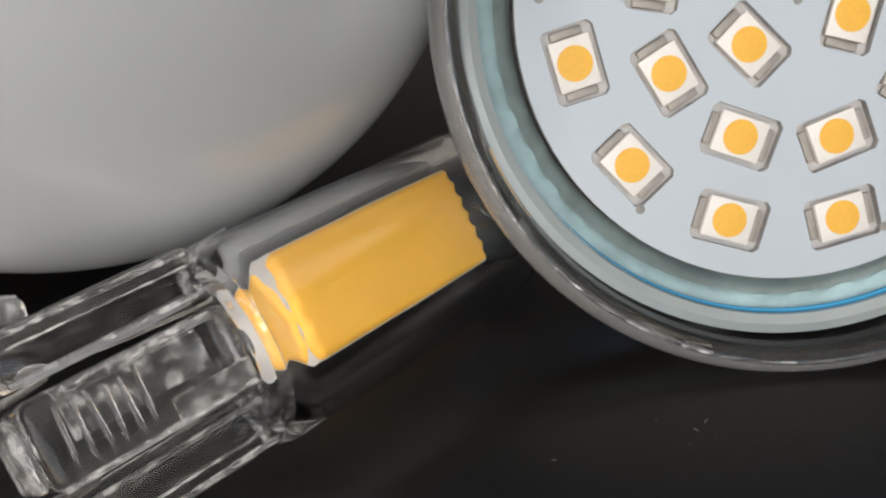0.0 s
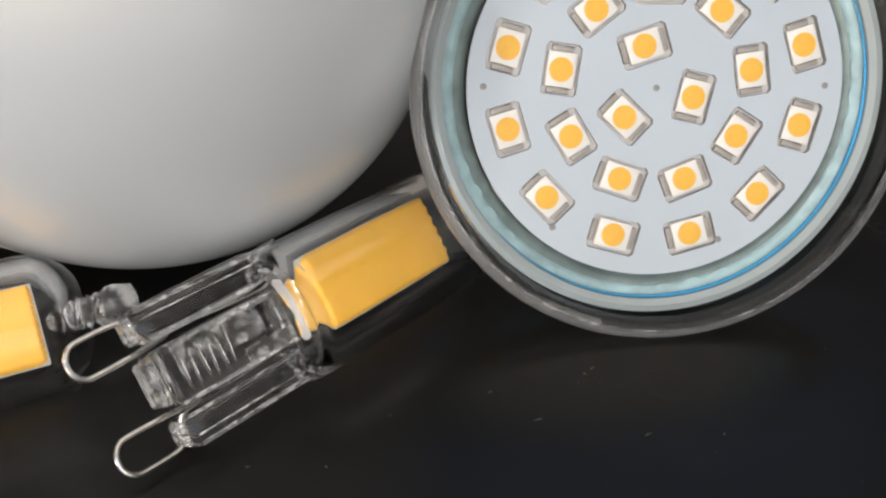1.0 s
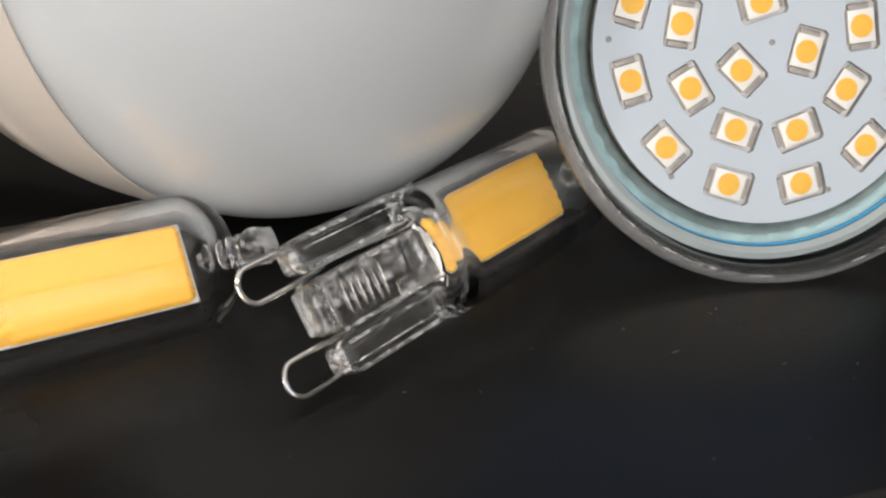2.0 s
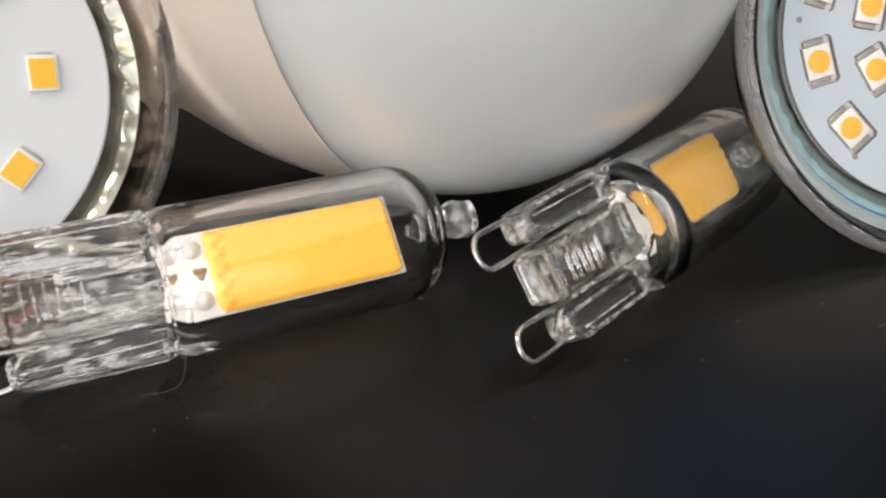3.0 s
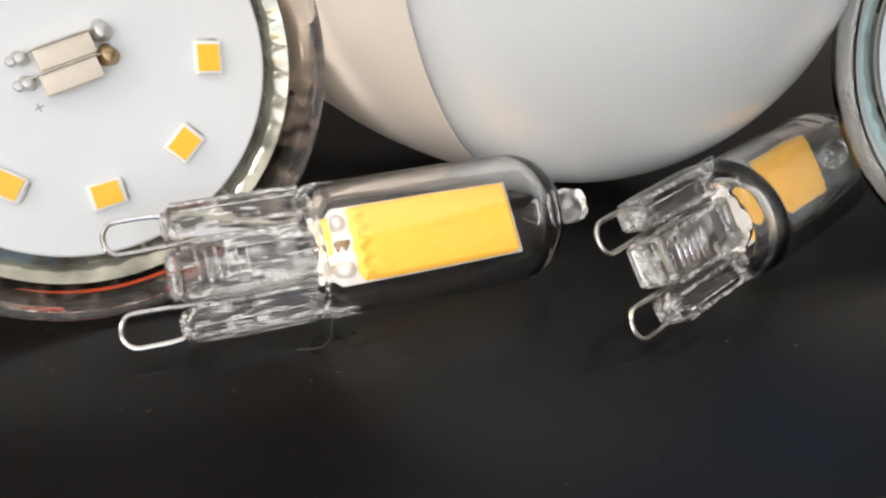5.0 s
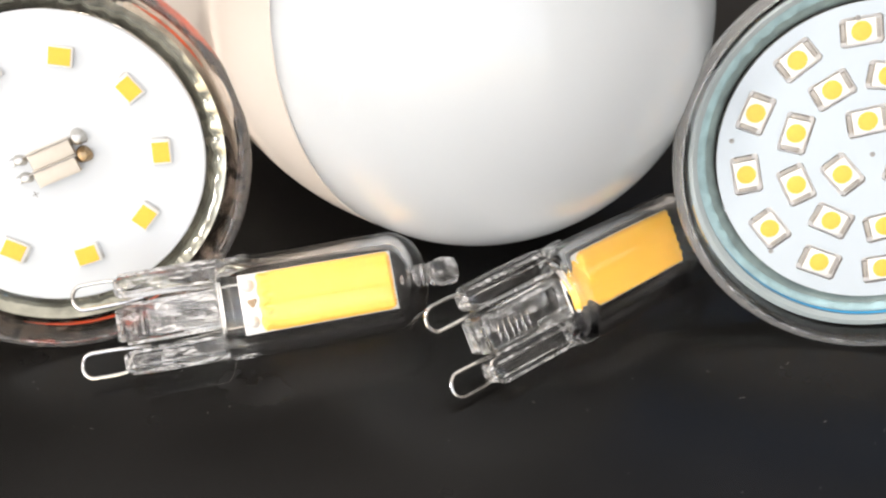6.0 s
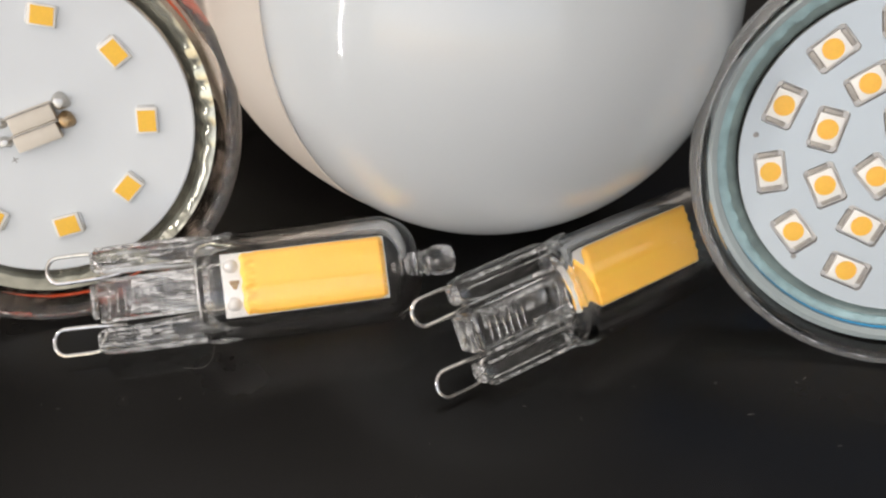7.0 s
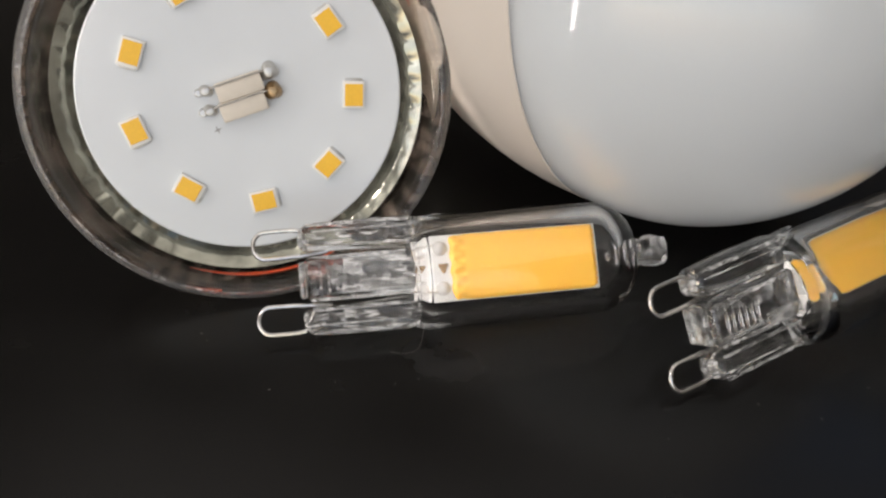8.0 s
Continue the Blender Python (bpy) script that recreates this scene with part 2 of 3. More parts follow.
def slab(name, size, at, material, label, category, kind="structure", bevel=0.0):
    bm = box(size[0], size[1], size[2], bevel, 3)
    ob = new(name, mesh_of(bm, name))
    ob.data.materials.append(material)
    ob.location = [c * MM for c in at]
    return tagged(ob, label, category, "", kind)


table = thing("table", pose(0, 0.0648, TOP, 0, 0, TURN_TABLE), "black lacquered wooden table with a glossy top", "table")
part("tabletop", box(1500, 800, 32, 2.0, 3, (100, 400, -16)), TABLE, table)
leg = box(60, 60, 700, 4, 2, (0, 0, -350))
leg_mesh = mesh_of(leg, "leg")
for lx, ly in ((-590, 60), (790, 60), (-590, 740), (790, 740)):
    part("leg", leg_mesh, TABLE, table, m=pose(lx * MM, ly * MM, -0.032))

FLOOR_Z = -732.85
slab("floor", (4000, 4000, 40), (0, 0, FLOOR_Z - 20), BROWN, "dark brown wooden floor", "floor")
spot_fixture = thing("ceiling_spot", pose(SPOT[0], SPOT[1], 1.685), "small white ceiling spot fixture", "ceiling lamp")
part("ring", revolve([(62, -40), (75, -40), (75, 0), (62, 0)], 48, closed=True), WHITE, spot_fixture)
# Unseen housing, added only to go with the overhead fill.
fill_panel = thing("ceiling_fill_panel", pose(0.1, -0.5, 1.70), "wide flat white panel added to hold an unseen fill light", "ceiling lamp")
part("housing", box(2560, 2560, 30, 4, 2, (0, 0, -17)), WHITE, fill_panel)


def ceiling_with_window(x0, x1, y0, y1):
    bm = bmesh.new()
    for sx, sy, cx, cy in ((2100 + x0, 4200, (x0 - 2100) / 2, 0), (2100 - x1, 4200, (2100 + x1) / 2, 0), (x1 - x0, 2100 - y1, (x0 + x1) / 2, (2100 + y1) / 2), (x1 - x0, 2100 + y0, (x0 + x1) / 2, (y0 - 2100) / 2)):
        box(sx, sy, 60, at=(cx, cy, 1731), into=bm)
    ob = new("ceiling", mesh_of(bm, "ceiling"))
    ob.data.materials.append(WHITE)
    tagged(ob, "plain white painted ceiling with an added roof opening", "ceiling", "", "structure")
    win = thing("assumed_roof_window", pose((x0 + x1) / 2 * MM, (y0 + y1) / 2 * MM, 1.73), "unseen roof window, assumed as source of the table's bluish reflection", "window", "", "structure")
    bm = bmesh.new()
    w, d = x1 - x0, y1 - y0
    for sx, sy, cx, cy in ((w, 30, 0, d / 2 - 15), (w, 30, 0, 15 - d / 2), (30, d - 60, w / 2 - 15, 0), (30, d - 60, 15 - w / 2, 0)):
        box(sx, sy, 50, 2, 2, (cx, cy, 0), into=bm)
    part("window_frame", bm, WHITE, win)


# The roof opening is assumed, placed only to suit the blue reflection.
ceiling_with_window(80, 1220, 960, 1500)
WALL_H = 1700 - FLOOR_Z
WALL_M = (1700 + FLOOR_Z) / 2
slab("wall_north", (4200, 100, WALL_H), (0, 2050, WALL_M), PLASTER, "plain painted wall behind the table", "wall")
slab("wall_east", (100, 4000, WALL_H), (2050, 0, WALL_M), PLASTER, "plain painted side wall", "wall")


def wall_with_window(name, m, half, x0, x1, z0, z1, wname, wlabel, bar):
    """A wall along x of its own frame, with one opening from x0 to x1 and z0 to z1, and the window in it."""
    bm = bmesh.new()
    for sx, sz, cx, cz in ((half + x0, WALL_H, (x0 - half) / 2, WALL_M), (half - x1, WALL_H, (half + x1) / 2, WALL_M),
                           (x1 - x0, 1700 - z1, (x0 + x1) / 2, (1700 + z1) / 2), (x1 - x0, z0 - FLOOR_Z, (x0 + x1) / 2, (z0 + FLOOR_Z) / 2)):
        box(sx, 100, sz, at=(cx, 0, cz), into=bm)
    ob = new(name, mesh_of(bm, name))
    ob.data.materials.append(PLASTER)
    ob.matrix_basis = m
    tagged(ob, "plain painted wall with a window opening", "wall", "", "structure")
    w, h = x1 - x0, z1 - z0
    win = thing(wname, m @ pose((x0 + x1) / 2 * MM, 0, (z0 + z1) / 2 * MM), wlabel, "window", "", "structure")
    bm = bmesh.new()
    for sx, sz, cx, cz in ((w, 20, 0, h / 2 - 10), (w, 20, 0, -h / 2 + 10), (20, h - 40, w / 2 - 10, 0), (20, h - 40, -w / 2 + 10, 0)) + (((40, h - 40, 0, 0),) if bar else ()):
        box(sx, 40, sz, 2, 2, (cx, -25, cz), into=bm)
    part("window_frame", bm, WHITE, win)


# The wide south opening is made up to carry the frontal fill.
wall_with_window("wall_south", pose(0, -2.05, 0), 2100, -1870, 1670, -670, 1600, "fill_window", "wide white framed window, unseen, added to carry frontal fill light", True)
wall_with_window("wall_west", pose(-2.05, 0, 0, 0, 0, -90), 2000, 1240, 1360, -590, 1430, "window_2", "tall narrow window strip letting in daylight", False)


# ---- spot lamps with a glass cup ----


def arc_ring(r, a0, a1, radius, z, segs=40):
    """A thin bead along an arc, thinning out at both ends."""
    pts = []
    for i in range(segs + 1):
        a = radians(a0 + (a1 - a0) * i / segs)
        pts.append((r * math.cos(a), r * math.sin(a), z))
    bm = tube(pts, radius, 8)
    bm.verts.ensure_lookup_table()
    for i, p in enumerate(pts):
        k = min(1.0, 0.1 + 3.0 * min(i, segs - i) / segs)
        for v in bm.verts[i * 8:i * 8 + 8]:
            c = Vector(p) * MM
            v.co = c + (v.co - c) * k
    return bm


def plate_with_windows(radius, slots, thick, segs=96):
    """A disc with rectangular openings; slots are (x, y, angle, half width, half length) in mm and degrees."""
    bm = bmesh.new()
    edges = []

    def loop(points):
        vs = [bm.verts.new((x * MM, y * MM, 0)) for x, y in points]
        edges.extend(bm.edges.new((a, b)) for a, b in zip(vs, vs[1:] + vs[:1]))

    loop([(radius * math.cos(2 * math.pi * i / segs), radius * math.sin(2 * math.pi * i / segs)) for i in range(segs)])
    for x, y, a, hw, hl in slots:
        ca, sa = math.cos(radians(a)), math.sin(radians(a))
        k = 0.35
        pts = [(hw, -hl + k), (hw, hl - k), (hw - k, hl), (-hw + k, hl), (-hw, hl - k), (-hw, -hl + k), (-hw + k, -hl), (hw - k, -hl)]
        loop([(x + u * ca - v * sa, y + u * sa + v * ca) for u, v in pts])
    bmesh.ops.triangle_fill(bm, use_beauty=True, use_dissolve=False, edges=edges)
    top = bm.faces[:]
    made = bmesh.ops.extrude_face_region(bm, geom=top)
    down = [v for v in made["geom"] if isinstance(v, bmesh.types.BMVert)]
    bmesh.ops.translate(bm, vec=(0, 0, -thick * MM), verts=down)
    # Side walls take the second, darker grey material; flat faces keep the first.
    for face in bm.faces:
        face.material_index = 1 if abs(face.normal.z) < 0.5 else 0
    return bm


def cup_profile(rim):
    outer = [(26.0, 0.9), (25.95, 1.9), (25.6, 2.8), (25.0, 3.25), (24.5, 3.2), (24.1, 2.7), (23.9, 1.8), (23.75, 0.8)]
    inner = [(23.0, -0.7), (20.8, -3.2), (18.2, -6.2), (15.6, -9.6), (12.2, -17), (9.0, -25)]
    back = [(0, -25.5), (0, -28), (9.6, -28), (10.9, -25), (14.0, -17), (17.2, -10), (20.4, -6), (23.8, -2.6), (25.4, -0.6), (25.85, 0.2)]
    return [(r + (rim - 26.0) if r > 20 else r, z) for r, z in outer + inner + back]


def glass_cup(lamp, glass_mat, edge_mat, rim, shift):
    bm = revolve(cup_profile(rim), 128, closed=True)
    for face in bm.faces:
        c = face.calc_center_median()
        face.material_index = 1 if Vector((c.x, c.y)).length > (rim - 0.75) * MM and c.z > 1.6 * MM else 0
    part("glass_cup", bm, [glass_mat, edge_mat], lamp, angle=50, m=pose(shift[0] * MM, shift[1] * MM, 0))
    # Whitened thread of glass, added to draw the rim's line of sparkle.
    part("rim_sparkle", arc_ring(rim - 1.15, 0, 359.9, 0.09, 3.2, 160), EDGE_GLASS, lamp, "fine whitened line standing in for sparkle along the rim", m=pose(shift[0] * MM, shift[1] * MM, 0))
    neck = part("neck", box(15, 9, 9, 2, 3, (0, 0, -32.6)), CERAMIC, lamp)
    for sx in (-2.65, 2.65):
        part("pin", tube([(sx, 0, -37.2), (sx, 0, -41.5)], 0.5, 10), WIRE, neck)


def scallops(count, depth):
    """Waves round the middle rings of a profile, uneven from facet to facet."""
    return lambda i, a: 1 - (depth * (0.6 + 0.4 * math.sin(5 * a + i)) * abs(math.sin(count * a / 2 + 0.25 * math.sin(7 * a))) if i in (1, 2) else 0)


def led_mesh(sx, sy, sz):
    return mesh_of(box(sx, sy, sz, 0.12, 2, (0, 0, -sz / 2)), "led")


def spot_lamp_dotted():
    m = frame_of((33.89, 114.2, 22.61), z_axis=(-0.0067, -0.9474, 0.3201), x_axis=(0.9999, -0.01, -0.0088))
    lamp = thing("spot_lamp", m, "glass spot lamp with pale blue face and many small LEDs", "lamp", "spot lamps")
    glass_cup(lamp, CUP_GLASS, RIM_EDGE, 25.6, (0.35, -0.3))
    slots, places = [], []
    for count, first, r in ((12, 14.2, 15.73), (9, 8.5, 9.97), (3, -15.5, 4.25)):
        for i in range(count):
            a = first + i * 360 / count
            ox = -0.2 if count == 3 else 0.0
            x, y = r * math.cos(radians(a)) + ox, r * math.sin(radians(a)) + 0.1
            t = a + random.uniform(-3, 3)
            slots.append((x, y, t, 1.85, 2.62))
            places.append((x, y, t))
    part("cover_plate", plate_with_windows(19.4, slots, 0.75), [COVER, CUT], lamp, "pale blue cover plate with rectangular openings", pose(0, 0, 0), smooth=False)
    part("circuit_board", revolve([(0, -0.8), (19.2, -0.8), (19.2, -1.8), (0, -1.8)], 64), CERAMIC, lamp)
    body_me = led_mesh(2.95, 3.55, 0.7)
    dot_me = mesh_of(revolve([(0, 0.03), (1.0, 0.03), (1.24, 0.0), (1.24, -0.1), (0, -0.1)], 28), "phosphor")
    pad_me = mesh_of(box(2.3, 0.62, 0.35, 0.12, 2), "solder_pad")
    for x, y, t in places:
        led = part("led", body_me, LED_WHITE, lamp, m=pose(x * MM, y * MM, -0.08 * MM, 0, 0, t))
        part("phosphor", dot_me, PHOSPHOR, led, m=pose(0, 0, 0.01 * MM))
        for sy in (-2.1, 2.1):
            part("solder_pad", pad_me, PAD, led, m=pose(0, sy * MM, -0.55 * MM))
    hole = mesh_of(revolve([(0, 0.02), (0.3, 0.02), (0.34, 0), (0.34, -0.2), (0, -0.2)], 16), "rivet")
    for x, y in ((0, 0), (-17.7, 0.6), (-10.7, -14.0), (17.6, -0.2), (6.9, -15.9), (0.4, 17.3), (-4.6, 16.9), (8.4, 15.2)):
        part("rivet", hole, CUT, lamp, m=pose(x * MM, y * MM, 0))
    inner = [(20.75, -0.95), (20.2, -1.25), (19.75, -1.7), (19.45, -2.2), (19.45, -2.5), (20.75, -1.3)]
    part("reflector", revolve(inner, 288, scallops(44, 0.012), True), MOSS, lamp, "grey-green inner edge of the reflector")
    outer = [(21.95, -0.3), (21.5, -0.45), (21.05, -0.7), (20.7, -1.0), (20.7, -1.3), (21.95, -0.8)]
    part("reflector_edge", revolve(outer, 288, scallops(44, 0.022), True), TEAL, lamp, "scalloped turquoise dichroic reflector edge")
    part("blue_edge", arc_ring(21.75, -140, 45, 0.2, 0.1, 80), BLUE_EDGE, lamp, "thin blue dichroic line")
    part("bezel", revolve([(23.25, 0.75), (22.6, 0.9), (21.95, 0.55), (21.9, -0.1), (22.7, -0.3), (23.15, 0.2)], 128, closed=True), BEZEL, lamp, "satin grey inner ring")
    return lamp


def spot_lamp_plain():
    m = frame_of((-72.75, 101.94, 22.41), z_axis=(0.3893, -0.8496, 0.3559), x_axis=(0.9107, 0.4129, -0.0106))
    lamp = thing("spot_lamp", m, "glass spot lamp with brown reflections coloured into its rim, white board and nine yellow LEDs", "lamp", "spot lamps")
    glass_cup(lamp, BROWN_SHEEN_GLASS, SMOKE_EDGE, 25.75, (0, 0))
    part("circuit_board", revolve([(0, -0.6), (19.4, -0.6), (19.6, -0.75), (19.6, -1.6), (0, -1.6)], 128), BOARD, lamp, "glossy white circuit board")
    body_me = led_mesh(2.7, 3.4, 0.75)
    dot_me = mesh_of(box(2.25, 2.75, 0.1, 0.04, 1), "phosphor")
    pad_me = mesh_of(box(2.2, 0.5, 0.25, 0.1, 2), "solder_pad")
    for i in range(9):
        a = -4.2 + 40 * i
        x, y = 13.65 * math.cos(radians(a)), 13.65 * math.sin(radians(a))
        led = part("led", body_me, LED_WHITE, lamp, m=pose(x * MM, y * MM, 0.05 * MM, 0, 0, a + random.uniform(-4, 4)))
        part("phosphor", dot_me, PHOSPHOR_LEMON, led, m=pose(0, -0.05 * MM, 0.02 * MM))
        part("solder_pad", pad_me, SOLDER, led, m=pose(0, 1.75 * MM, -0.6 * MM))
    # two wired resistors side by side in the middle
    for k, sy in enumerate((1.2, -1.2)):
        turned = pose(0, 0, 0, 0, 0, 15) @ pose((0.0 - 0.35 * k) * MM, (sy - 0.25) * MM, 0.1 * MM)
        res = part("resistor", box(5.7, 2.35, 1.35, 0.12, 2), RESISTOR, lamp, "beige ceramic resistor", m=turned)
        part("resistor_lead", tube(smooth_path([(-4.1, 0.8, -0.3), (-2.8, 0.95, 0.62), (0, 1.0, 0.74), (2.8, 0.95, 0.62), (3.8, 0.8, 0.1)]), 0.13, 8), PAD, res)
        blob = revolve([(0, 0.95), (0.6, 0.8), (0.95, 0.3), (1.1, -0.3), (1.15, -0.75), (0, -0.75)], 20, lambda i, a: 1 + 0.1 * math.sin(3 * a + i))
        part("solder_joint", blob, FLUX if k else SOLDER, res, m=pose(4.0 * MM, 0.6 * MM, 0))
        stub = revolve([(0, 0.6), (0.45, 0.5), (0.7, 0.1), (0.8, -0.75), (0, -0.75)], 16, lambda i, a: 1 + 0.15 * math.sin(2 * a + i))
        part("solder_joint", stub, SOLDER, res, m=pose(-4.0 * MM, 0.7 * MM, 0))
        part("solder_joint", revolve([(0, 0.2), (0.4, 0.15), (0.6, -0.75), (0, -0.75)], 12), SOLDER, res, m=pose(-4.9 * MM, 0.75 * MM, 0))
    cross = box(0.9, 0.12, 0.03, into=bmesh.new())
    box(0.12, 0.9, 0.03, into=cross)
    part("printed_cross", cross, CUT, lamp, m=pose(-3.4 * MM, -4.3 * MM, -0.58 * MM, 0, 0, 20))
    part("reflector_edge", revolve([(22.3, -0.4), (21.4, -0.9), (20.6, -1.9), (19.7, -2.8), (19.7, -3.2), (22.3, -1.0)], 288, scallops(46, 0.03), True), SILVER, lamp, "wavy silvered reflector edge")
    # Two thin orange arcs inside the rim, the upper right one thicker.
    part("orange_arc", arc_ring(23.6, -112, -58, 0.3, -0.9), BEAD, lamp, "thin orange bead along an arc inside the glass")
    part("orange_arc", arc_ring(23.8, 24, 54, 0.48, -0.7), BEAD, lamp, "thin orange bead along an arc inside the glass")
    return lamp


spot_lamp_dotted()
spot_lamp_plain()

# ---- the large bulb ----


def light_bulb():
    m = frame_of((-19.42, 128.24, 33.4), z_axis=(0.898, -0.388, 0.205), x_axis=(0.39, 0.92, 0))
    bulb = thing("light_bulb", m, "large white LED bulb with opal dome and cream housing", "light bulb")
    R, D, seam = 32.2, 33.0, -9.6
    rs = R * math.sqrt(1 - (seam / D) ** 2)
    first = math.asin((seam - 2.5) / D)
    dome = []
    for i in range(61):
        a = first + (math.pi / 2 - first) * i / 60
        dome.append((R * math.cos(a), D * math.sin(a)))
    part("diffuser", revolve([(0, seam - 2.5), (26.5, seam - 2.5)] + dome, 160), OPAL, bulb, "glossy opal white dome", angle=60)
    # the housing starts with a small rounded lip a hair wider than the dome, then narrows to the cap
    body = [(26.0, seam - 2.6), (rs - 0.85, seam - 2.6), (rs - 0.06, seam - 0.02), (rs + 0.04, seam - 0.03), (rs + 0.1, seam - 0.2)]
    body += [(rs + 0.05 - 0.163 * u - 0.0107 * u * u, seam - u) for u in (1, 2.5, 4, 6, 8, 10, 12.5, 15, 18)]
    body += [(20.3, seam - 25), (17.6, seam - 32), (16.2, seam - 40), (15.6, -56), (13.4, -56.2), (0, -56.2)]
    part("housing", revolve(body, 128), CREAM, bulb, "cream plastic housing")
    cap = [(13.3, -56.4)]
    for i in range(33):
        cap.append((12.7 + 0.55 * math.sin(2 * math.pi * i / 8), -57 - i * 0.6))
    cap += [(11.0, -78), (6.0, -80), (5.9, -81.5), (0, -82)]
    part("screw_cap", revolve(cap, 64), BRASS, bulb, "nickel screw cap")
    return bulb


light_bulb()

# ---- small capsule lamps ----


def capsule_lamp(origin, axis, across, label, wavy):
    """Along x from the pin loops (0 mm) to the glass tip (50 mm); y across the pins; z out of the LED's face."""
    base_glass = CLEAN_GLASS if wavy else BASE_GLASS
    lamp = thing("capsule_lamp", frame_of(origin, x_axis=axis, y_axis=across), label, "lamp", "capsule lamps")
    turn = pose(0, 0, 0, 0, 90, 0)
    R = 6.9
    shell = pose(0, -0.35 * MM, 1.0 * MM) @ turn
    prof = [(R - 0.9, 18.2), (R - 0.35, 18.7), (R - 0.18, 19.0), (R - 0.1, 19.3), (R - 0.04, 19.7), (R, 20.1), (R, 21.0), (R, 22.2), (R, 23.0), (R, 23.8), (R, 24.6), (R, 25.4), (R, 41.2)]
    for i in range(1, 11):
        a = radians(82 * i / 10)
        prof.append((1.6 + (R - 1.6) * math.cos(a), 41.2 + 5.2 * math.sin(a)))
    bore = 5.35
    inner = [(4.9, 18.3), (5.2, 18.7), (bore, 19.2), (bore, 19.8), (bore, 21.2), (bore, 22.0), (bore, 30.0), (bore, 41.4)]
    for i in range(1, 8):
        a = radians(10 * i)
        inner.append((bore * math.cos(a), 41.4 + 3.4 * math.sin(a)))
    inner += [(1.5, 44.6), (1.15, 44.2), (0.85, 43.5), (0.5, 43.0), (0.0, 42.85)]
    whole = prof + [(1.5, 46.6), (0, 46.65)] + inner[::-1]

    def pinch(z, a):
        """The press that flattens the soft glass towards the foot."""
        u = min(max((z - 17.6) / 2.2, 0.0), 1.0)
        k = 0.54 + 0.46 * math.sin(u * math.pi / 2)
        return 1 / math.hypot(math.cos(a) / k, math.sin(a))

    capsule = part("capsule", revolve(whole, 64, lambda i, a: pinch(whole[i][1], a), closed=True), CAP_GLASS, lamp, "clear glass capsule", shell, angle=60)
    nub = [(0, 46.5), (1.6, 46.55), (1.35, 46.95), (1.75, 47.35), (1.6, 47.8), (1.95, 48.4), (2.0, 49.2), (1.9, 50.2), (1.65, 50.8), (1.0, 51.1), (0, 51.15)]
    part("glass_tip", revolve(nub, 32, lambda i, a: 1 + 0.06 * math.sin(3 * a + 1.7 * i) + 0.05 * math.sin(7 * a + 2.3 * i)), TIP_GLASS, lamp, "drawn glass tip", pose(0, -0.15 * MM, 0.5 * MM) @ turn)
    # moulded foot: ribbed middle block, two side bars, collar
    foot = part("foot", box(13.6, 5.4, 5.0, 0.8, 3, (12.8, 0, 0)), base_glass, lamp, "moulded clear glass foot")
    part("end_face", box(0.9, 4.4, 3.6, 0.4, 3, (5.6, 0, 0)), GROUND_GLASS, foot, "rounded frosted end")
    rib_me = mesh_of(box(0.3, 3.4, 0.26, 0.1, 2), "rib")
    for i in range(6):
        part("rib", rib_me, GROUND_GLASS if i in (1, 4) else base_glass, foot, m=pose((7.6 + i * 0.95) * MM, random.uniform(-0.2, 0.2) * MM, 2.72 * MM, 0, 0, random.uniform(-4, 4)))
    part("ridge", box(5.4, 1.5, 0.35, 0.12, 2, (16.2, -1.75, 2.7)), GROUND_GLASS, foot, "frosted flat ridge")
    part("ridge", box(9.5, 0.5, 0.4, 0.14, 2, (13.2, 2.35, 2.7)), EDGE_GLASS, foot, "frosted flat ridge")
    part("ridge", box(12.5, 0.4, 0.4, 0.14, 2, (12.6, -2.55, 2.55)), EDGE_GLASS, foot, "frosted flat ridge")
    part("back_ridge", box(9.0, 2.2, 0.35, 0.12, 2, (13.6, 0.4, -2.72)), GROUND_GLASS, foot, "frosted flat ridge")
    if not wavy:
        part("ridge", box(7.6, 1.0, 0.35, 0.12, 2, (14.2, 1.55, 2.75)), WHITE_RIDGE, foot, "frosted flat ridge")
        part("ridge", box(8.4, 1.0, 0.35, 0.12, 2, (14.2, -1.5, 2.8)), WHITE_RIDGE, foot, "frosted flat ridge")
    bar_me = side_bar_mesh()
    spur_me = spur_mesh()
    for sy, flip in ((-5.05, 180), (5.05, 0)):
        bar = part("side_bar", bar_me, base_glass, lamp, "rounded glass side bar", m=pose(0, sy * MM, 0, flip, 0, 0))
        front = -1 if flip else 1
        # Whitened strips stand in for the bright glints along the bar's edges.
        for y, w, z in ((-1.3, 0.36, 2.18), (1.35, 0.45, 1.95), (0.5, 0.2, 2.32)):
            part("ridge", box(12.4, w, 0.4, 0.14, 2, (12.5, y, front * z)), EDGE_GLASS, bar)
        part("end_face", box(0.7, 2.2, 2.6, 0.3, 3, (5.75, 0, 0)), EDGE_GLASS, bar, "rounded frosted end")
        part("spur", spur_me, GROUND_GLASS, bar, "frosted glass spur")
    ring = [(6.3, 18.5), (6.42, 18.55), (6.55, 18.7), (6.6, 18.85), (6.52, 18.92)]
    part("collar", revolve(ring, 64, lambda i, a: pinch(ring[i][1], a), closed=True), base_glass, lamp, "thick glass collar", shell)
    press = [(0, 19.0), (3.2, 19.05), (4.4, 19.15), (4.7, 19.4), (4.5, 19.7), (3.6, 19.8), (2.0, 19.7), (0, 19.6)]
